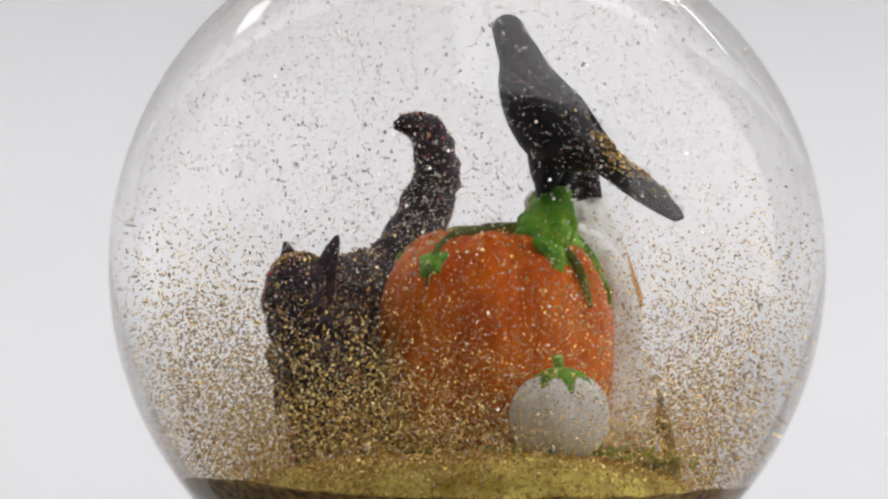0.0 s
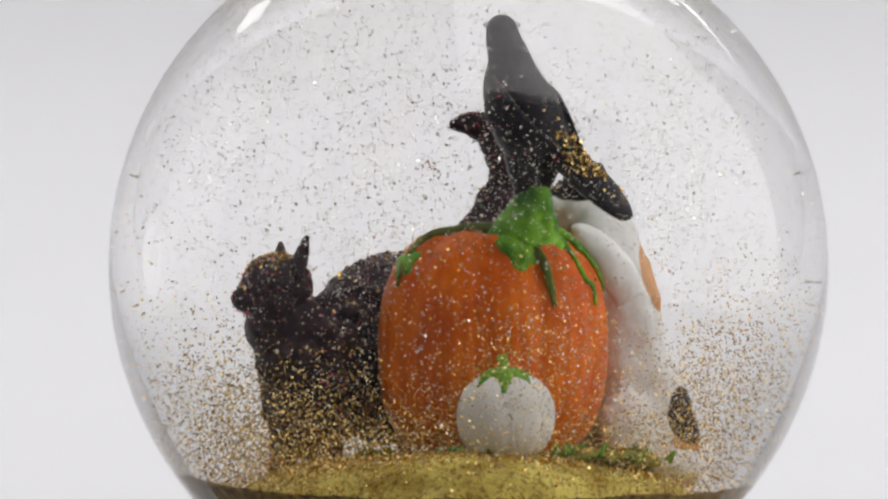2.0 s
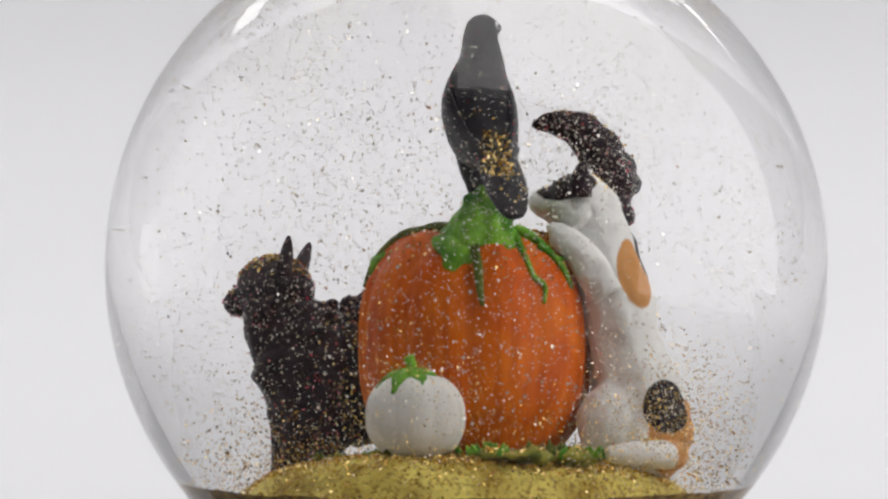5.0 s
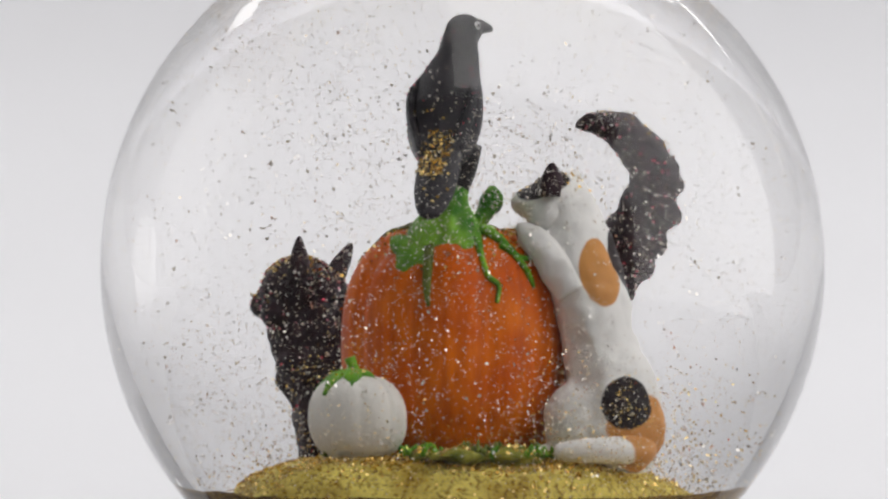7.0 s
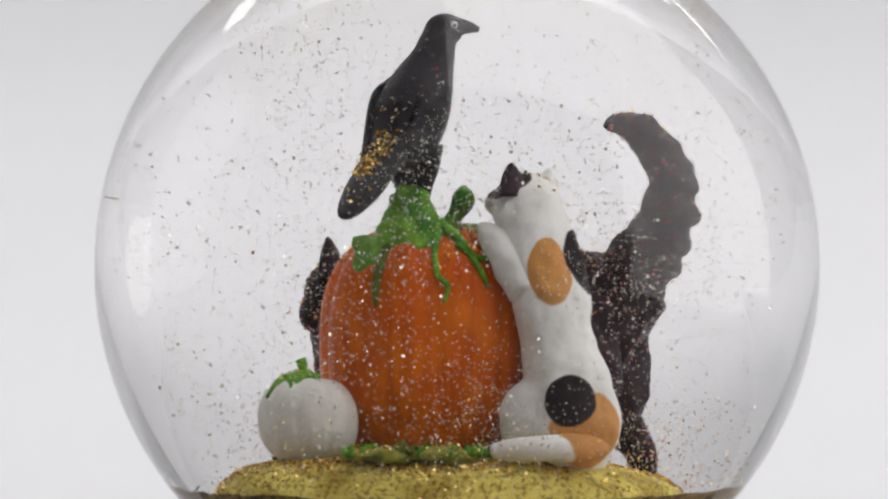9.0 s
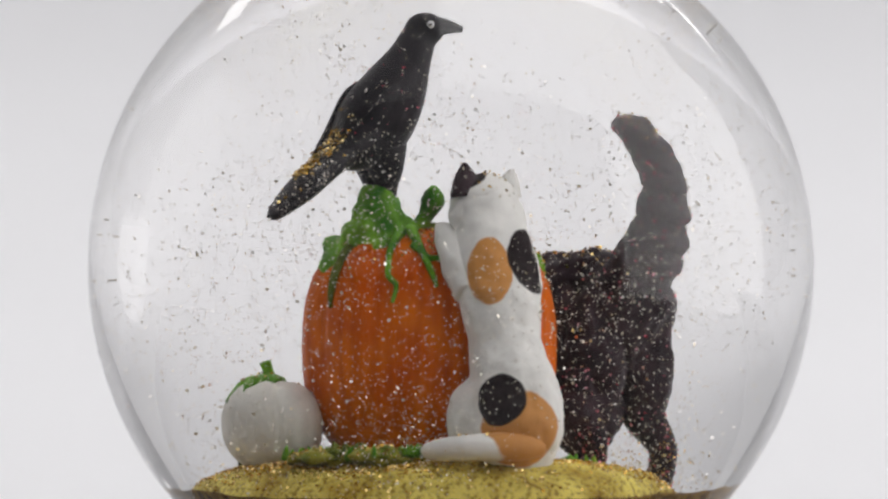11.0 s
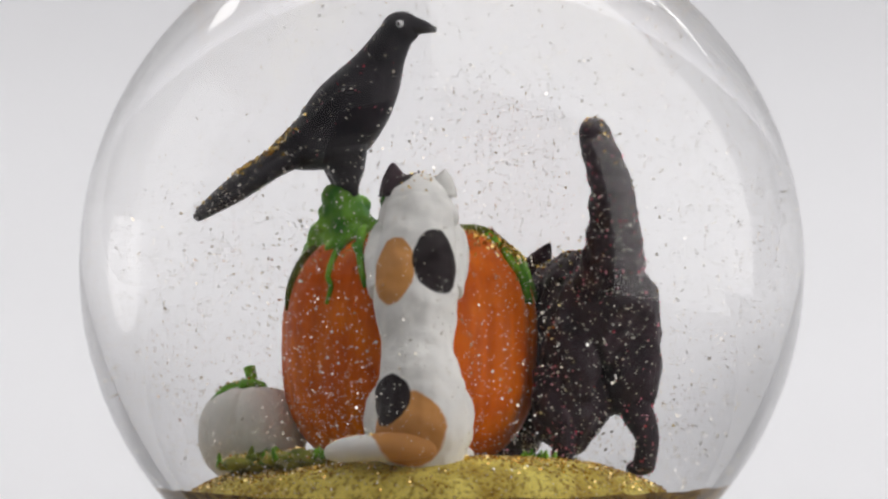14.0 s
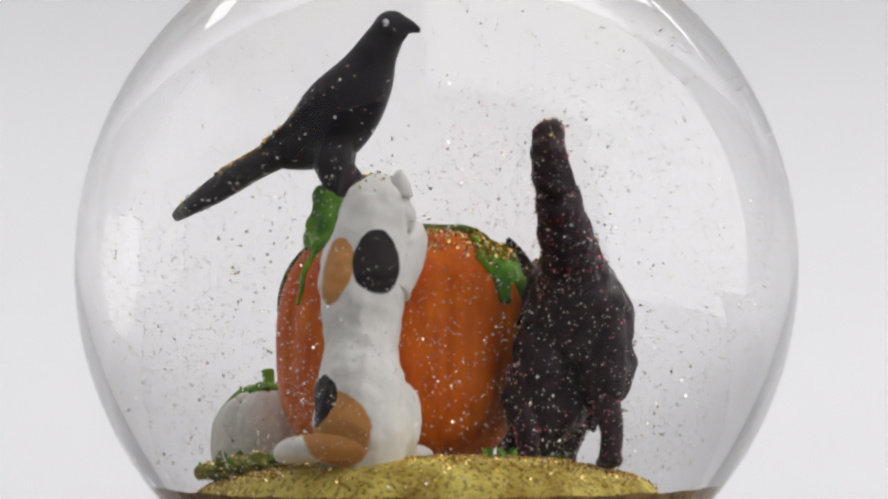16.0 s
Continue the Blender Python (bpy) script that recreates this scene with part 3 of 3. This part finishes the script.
for s in (-1, 1):
    bm = bmesh.new()
    o = CS * (0.7 if s > 0 else 1.1) * s
    tube(bm, [(*(Vector((6.7, -3.8, 20.0)) + o * 2.9), 0.5, 1.0), (*(Vector((8.6, -5.2, 17.0)) + o * 3.6), 0.75, 2.6), (*(Vector((11.8, -7.2, 13.8)) + o * 3.0), 0.7, 2.2), (*(Vector((15.5, -9.8, 11.4)) + o * 1.6), 0.4, 0.9), (*(Vector((17.6, -11.0, 9.8)) + o * 0.9), 0.2, 0.2)], CS, 20, 12)
    part("wing", bm, CROW_BLACK, crow, "folded black wing", remesh=0.22, rounds=5)
    bm = bmesh.new()
    ES = Vector((0.97, 0.24, 0))
    c = Vector((4.2, -1.1, 25.6)) + ES * s * 1.5
    ball(bm, c, (0.42, 0.42, 0.42), 0, 12)
    eye = part("eye", bm, EYE_WHITE, crow, "small white painted eye")
    bm = bmesh.new()
    ball(bm, c + ES * s * 0.27, (0.22, 0.22, 0.22), 0, 10)
    part("pupil", bm, CROW_BLACK, eye, "black dot")
    bm = bmesh.new()
    p = Vector((9.4, -5.6, 12.6)) + CS * s * 1.0
    tube(bm, [(*p, 2.6), (*(p - Vector((0, 0, 2.4)) + H * 0.3), 2.0), (*(p - Vector((0, 0, 4.2)) + H * 0.5), 1.25), (*(p - Vector((0, 0, 5.4)) + H * 0.8), 0.8)], CS, 8, 10)
    part("leg", bm, CROW_BLACK, crow)
bm = bmesh.new()
tube(bm, [(12.6, -7.9, 12.4, 2.4, 1.7), (15.8, -9.7, 10.6, 2.4, 1.45), (19.4, -11.8, 8.1, 2.4, 1.4), (22.2, -13.5, 6.0, 1.8, 0.9), (23.4, -14.2, 5.0, 1.1, 0.5)], CS, 22, 14)
part("tail", bm, CROW_BLACK, crow, "long black tail feathers", remesh=0.22, rounds=5)


# ---- grass tufts on the mound ----
def tuft(base, count, seed, spread, hump=0.0):
    ob = thing("grass_tuft", base, "short painted green grass at the foot of the pumpkin", "grass", "grass tufts")
    bm = bmesh.new()
    rng = random.Random(seed)
    for i in range(count):
        g, d = rng.uniform(0, 6.28), spread * rng.random() ** 0.5
        p = Vector(base) + Vector((d * math.cos(g), d * math.sin(g), 0.0))
        lean = Vector((rng.uniform(-0.9, 0.9), rng.uniform(-0.9, 0.9), rng.uniform(0.7, 1.7)))
        tube(bm, [(*p, 0.5, 0.35), (*(p + lean * 0.6), 0.38, 0.25), (*(p + lean), 0.08, 0.08)], (math.cos(g), math.sin(g), 0), 4, 5)
    part("blades", bm, GREEN if seed % 2 else OLIVE, ob)
    if hump:
        bm = bmesh.new()
        ball(bm, base, (spread, spread * 0.8, hump), seed * 40)
        part("moss", bm, MOSS, ob, "olive painted moss dusted with gold", remesh=0.3, lump=2.2)


for i, (g, d) in enumerate([(0.15, 15), (0.75, 16), (1.9, 15.5), (2.5, 15), (3.3, 14.5), (4.1, 15), (4.75, 14.5), (5.1, 18), (5.55, 15.5), (6.0, 18)]):
    x, y = 3.2 + d * math.cos(g), -1.6 + d * math.sin(g)
    tuft((round(x, 2), round(y, 2), -21.5), 26, i + 1, 2.6)
for i, (x, y, z, h) in enumerate([(19.2, -4.0, -22.7, 0.9), (18.6, -9.5, -22.8, 0.8)]):
    tuft((x, y, z + 0.8), 14, i * 2 + 11, 5.2, h)


# ---- glitter lying on the things ----
def dusting(parent, surfaces, count, seed, size=0.17, steep=0.35, keep=None):
    """Flakes that have come to rest on the upward faces of the given parts."""
    rng = random.Random(seed)
    bpy.context.view_layer.update()
    graph = bpy.context.evaluated_depsgraph_get()
    trees = []
    for ob in surfaces:
        t = BVHTree.FromObject(ob, graph)
        c = [Vector(v) for v in ob.evaluated_get(graph).bound_box]
        trees.append((t, [min(v[k] for v in c) for k in (0, 1)], [max(v[k] for v in c) for k in (0, 1)]))
    places = []
    for i in range(count * 12):
        if len(places) >= count:
            break
        t, lo, hi = trees[i % len(trees)]
        x, y = rng.uniform(lo[0], hi[0]), rng.uniform(lo[1], hi[1])
        hit, nrm, face, far = t.ray_cast(Vector((x, y, 0.1)), Vector((0, 0, -1)))
        if hit is None or nrm.z < steep or rng.random() > nrm.z ** 1.5:
            continue
        p = hit / MM + Vector(parent["base"])
        if keep is None or keep(p, rng):
            places.append(hit / MM + nrm * rng.uniform(0.02, 0.16))
    ob = new("glitter_dusting", flakes_mesh("glitter_dusting", places, rng, size))
    ob.parent = parent
    tagged(ob, "scattered gold glitter", kind="stuff")


def sprinkle(parent, surfaces, count, seed, size, material, label):
    """Flakes bound in the paint, on faces that look any way."""
    rng = random.Random(seed)
    graph = bpy.context.evaluated_depsgraph_get()
    places = []
    for ob in surfaces:
        me = ob.evaluated_get(graph).data
        for k in range(count // len(surfaces)):
            f = me.polygons[rng.randrange(len(me.polygons))]
            places.append(f.center / MM + f.normal * rng.uniform(0.03, 0.12))
    ob = new("paint_glitter", flakes_mesh("paint_glitter", places, rng, size, (0, 0, 0), material))
    ob.parent = parent
    tagged(ob, label, kind="stuff")


def parts_of(top, *names):
    return [o for o in top.children_recursive if o.name.split(".")[0] in names]


dusting(pumpkin, parts_of(pumpkin, "pumpkin_body"), 1700, 31, 0.18, 0.3, lambda p, r: p.z > -2 and r.random() < 0.25 + 0.75 * (p.y > -1 and p.z > 1.5))
dusting(pumpkin, parts_of(pumpkin, "pumpkin_body", "leaf"), 700, 39, 0.19, 0.3, lambda p, r: (p.x + 2.5) ** 2 + (p.y - 6.0) ** 2 < 34 and p.z > 0)
dusting(crow, parts_of(crow, "tail", "wing", "body"), 800, 32, 0.19, 0.25, lambda p, r: r.random() < (1.0 if 9.5 < p.z < 14.5 and abs((p.x - 12) * 0.6 + (p.y + 7.4) * 0.8) < 1.7 else 0.035 if p.z < 17 else 0.0))
dusting(cat, parts_of(cat, "body", "head"), 700, 33, 0.17, 0.35)
dusting(cat, parts_of(cat, "tail"), 90, 36, 0.15, 0.3)
dusting(calico, parts_of(calico, "head", "tail"), 90, 34, 0.15, 0.5)
dusting(white, parts_of(white, "leaf", "pumpkin_body"), 60, 37, 0.15, 0.6)
sprinkle(cat, parts_of(cat, "body", "head", "tail", "leg"), 2200, 41, 0.125, RED_GLITTER, "fine red glitter in the black paint")
sprinkle(cat, parts_of(cat, "body", "head", "tail"), 500, 42, 0.11, PALE_GOLD, "fine pale glitter in the black paint")
sprinkle(crow, parts_of(crow, "body", "wing"), 160, 43, 0.10, RED_GLITTER, "fine red glitter in the black paint")
sprinkle(crow, parts_of(crow, "body", "wing", "tail"), 130, 44, 0.09, PALE_GOLD, "fine pale glitter in the black paint")
sprinkle(pumpkin, parts_of(pumpkin, "pumpkin_body"), 190, 45, 0.10, PALE_GOLD, "fine pale glitter stuck to the orange skin")
for top in [o for o, b in MOVERS if o.name.startswith("grass_tuft")]:
    if parts_of(top, "moss"):
        dusting(top, parts_of(top, "moss"), 260, 51, 0.19, 0.2)
dusting(globe, [mound], 12000, 35, 0.19, 0.1, lambda p, r: r.random() < 0.12 + 0.45 * (noise.noise(p * 0.12) > 0.0) + 0.43 * (p.y - 0.3 * p.x < -2))
dusting(globe, [bed], 4500, 38, 0.2, 0.1)


# ---- glitter falling through the water ----
glitter = thing("falling_glitter", (0, 0, 0), "gold glitter flakes drifting down through the water", "glitter")
glitter["kind"] = "stuff"
CLUMP_MESH = []
CLUMP_PTS = []
rng = random.Random(77)
for i in range(12):
    pts = []
    while len(pts) < (112 if i < 4 else 300 if i < 8 else 24):
        p = Vector((rng.uniform(-1, 1), rng.uniform(-1, 1), rng.uniform(-1, 1)))
        if p.length < 1:
            pts.append(p * 9.0)
    CLUMP_PTS.append(np.array([tuple(p) for p in pts]))
    CLUMP_MESH.append(flakes_mesh("glitter_clump", pts, rng, 0.093 if i < 4 else 0.106 if i < 8 else 0.17, (0, 0, 0), None if 4 <= i < 8 else PALE_GOLD))
CLUMPS = []
for i in range(1250):
    kind = 0 if i < 135 else 1 if i < 260 else 2 if i < 720 else 3 if i < 1190 else 4      # slow, middling, fast, low, coarse
    while True:
        p = Vector((rng.uniform(-42, 42), rng.uniform(-42, 42), rng.uniform(-34, 42)))
        if p.length < 44 and (kind == 0 or (kind == 4 and p.length < 30) or (kind == 1 and p.z < 30) or (kind == 3 and p.z < -16 and rng.random() < (-p.z - 12) / 22) or (kind == 2 and p.z < 8 and rng.random() < ((8 - p.z) / 40) ** 1.7)):
            break
    speed = (rng.uniform(0.3, 1.2), rng.uniform(1.2, 3.6), rng.uniform(1.8, 6.0), rng.uniform(1.0, 4.5), rng.uniform(0.3, 2.0))[kind]
    k = i % 4 + (0, 0, 4, 4, 8)[kind]
    ob = new("glitter_clump", CLUMP_MESH[k])
    ob.parent = glitter
    ob["kind"] = "stuff"
    CLUMPS.append((ob, k, p, speed, rng.uniform(0, 360), rng.uniform(-3, 3), rng.uniform(0, 6.28)))


def clump_rows(k, p, speed, yaw, spin, phase):
    """Sinks, swirls a little, keeps inside the glass, and comes to rest in the bed."""
    rows = []
    for t in np.arange(0, 16.1, 1.0):
        g = math.radians(spin * t)
        z = max(p.z - speed * t, -37.5)
        x = p.x * math.cos(g) - p.y * math.sin(g) + 0.8 * math.sin(phase + 0.5 * t)
        y = p.x * math.sin(g) + p.y * math.cos(g) + 0.8 * math.cos(phase + 0.4 * t)
        a = math.radians(yaw)
        q = CLUMP_PTS[k]
        wx, wy, wz = x + q[:, 0] * math.cos(a) - q[:, 1] * math.sin(a), y + q[:, 0] * math.sin(a) + q[:, 1] * math.cos(a), z + q[:, 2]
        zc = np.clip(wz, -30, 41.4)
        z -= float(np.max(np.maximum(wz - 41.2, 0)))
        over = float(np.max(np.hypot(wx, wy) - np.sqrt(np.maximum(42.2 ** 2 - zc ** 2, 4))))
        d = math.hypot(x, y)
        if over > 0 and d > 0.01:
            f = max(d - over * 1.15, 0) / d
            x, y = x * f, y * f
        rows.append((float(t), pose(x * MM, y * MM, z * MM, 0, 0, yaw)))
    return rows


# ---- what moves ----
def turntable(t):
    return pose(0, 0, CENTRE_Z, 0, 0, TURN * t) @ pose(GLOBE_OFF[0] * MM, GLOBE_OFF[1] * MM, 0)


def motions():
    for ob, base in MOVERS:
        walk(ob, [(t, turntable(t) @ Matrix.Translation(base * MM)) for t in np.arange(0, 16.1, 0.5)])
    for ob, k, p, speed, yaw, spin, phase in CLUMPS:
        walk(ob, clump_rows(k, p, speed, yaw, spin, phase))


motions()
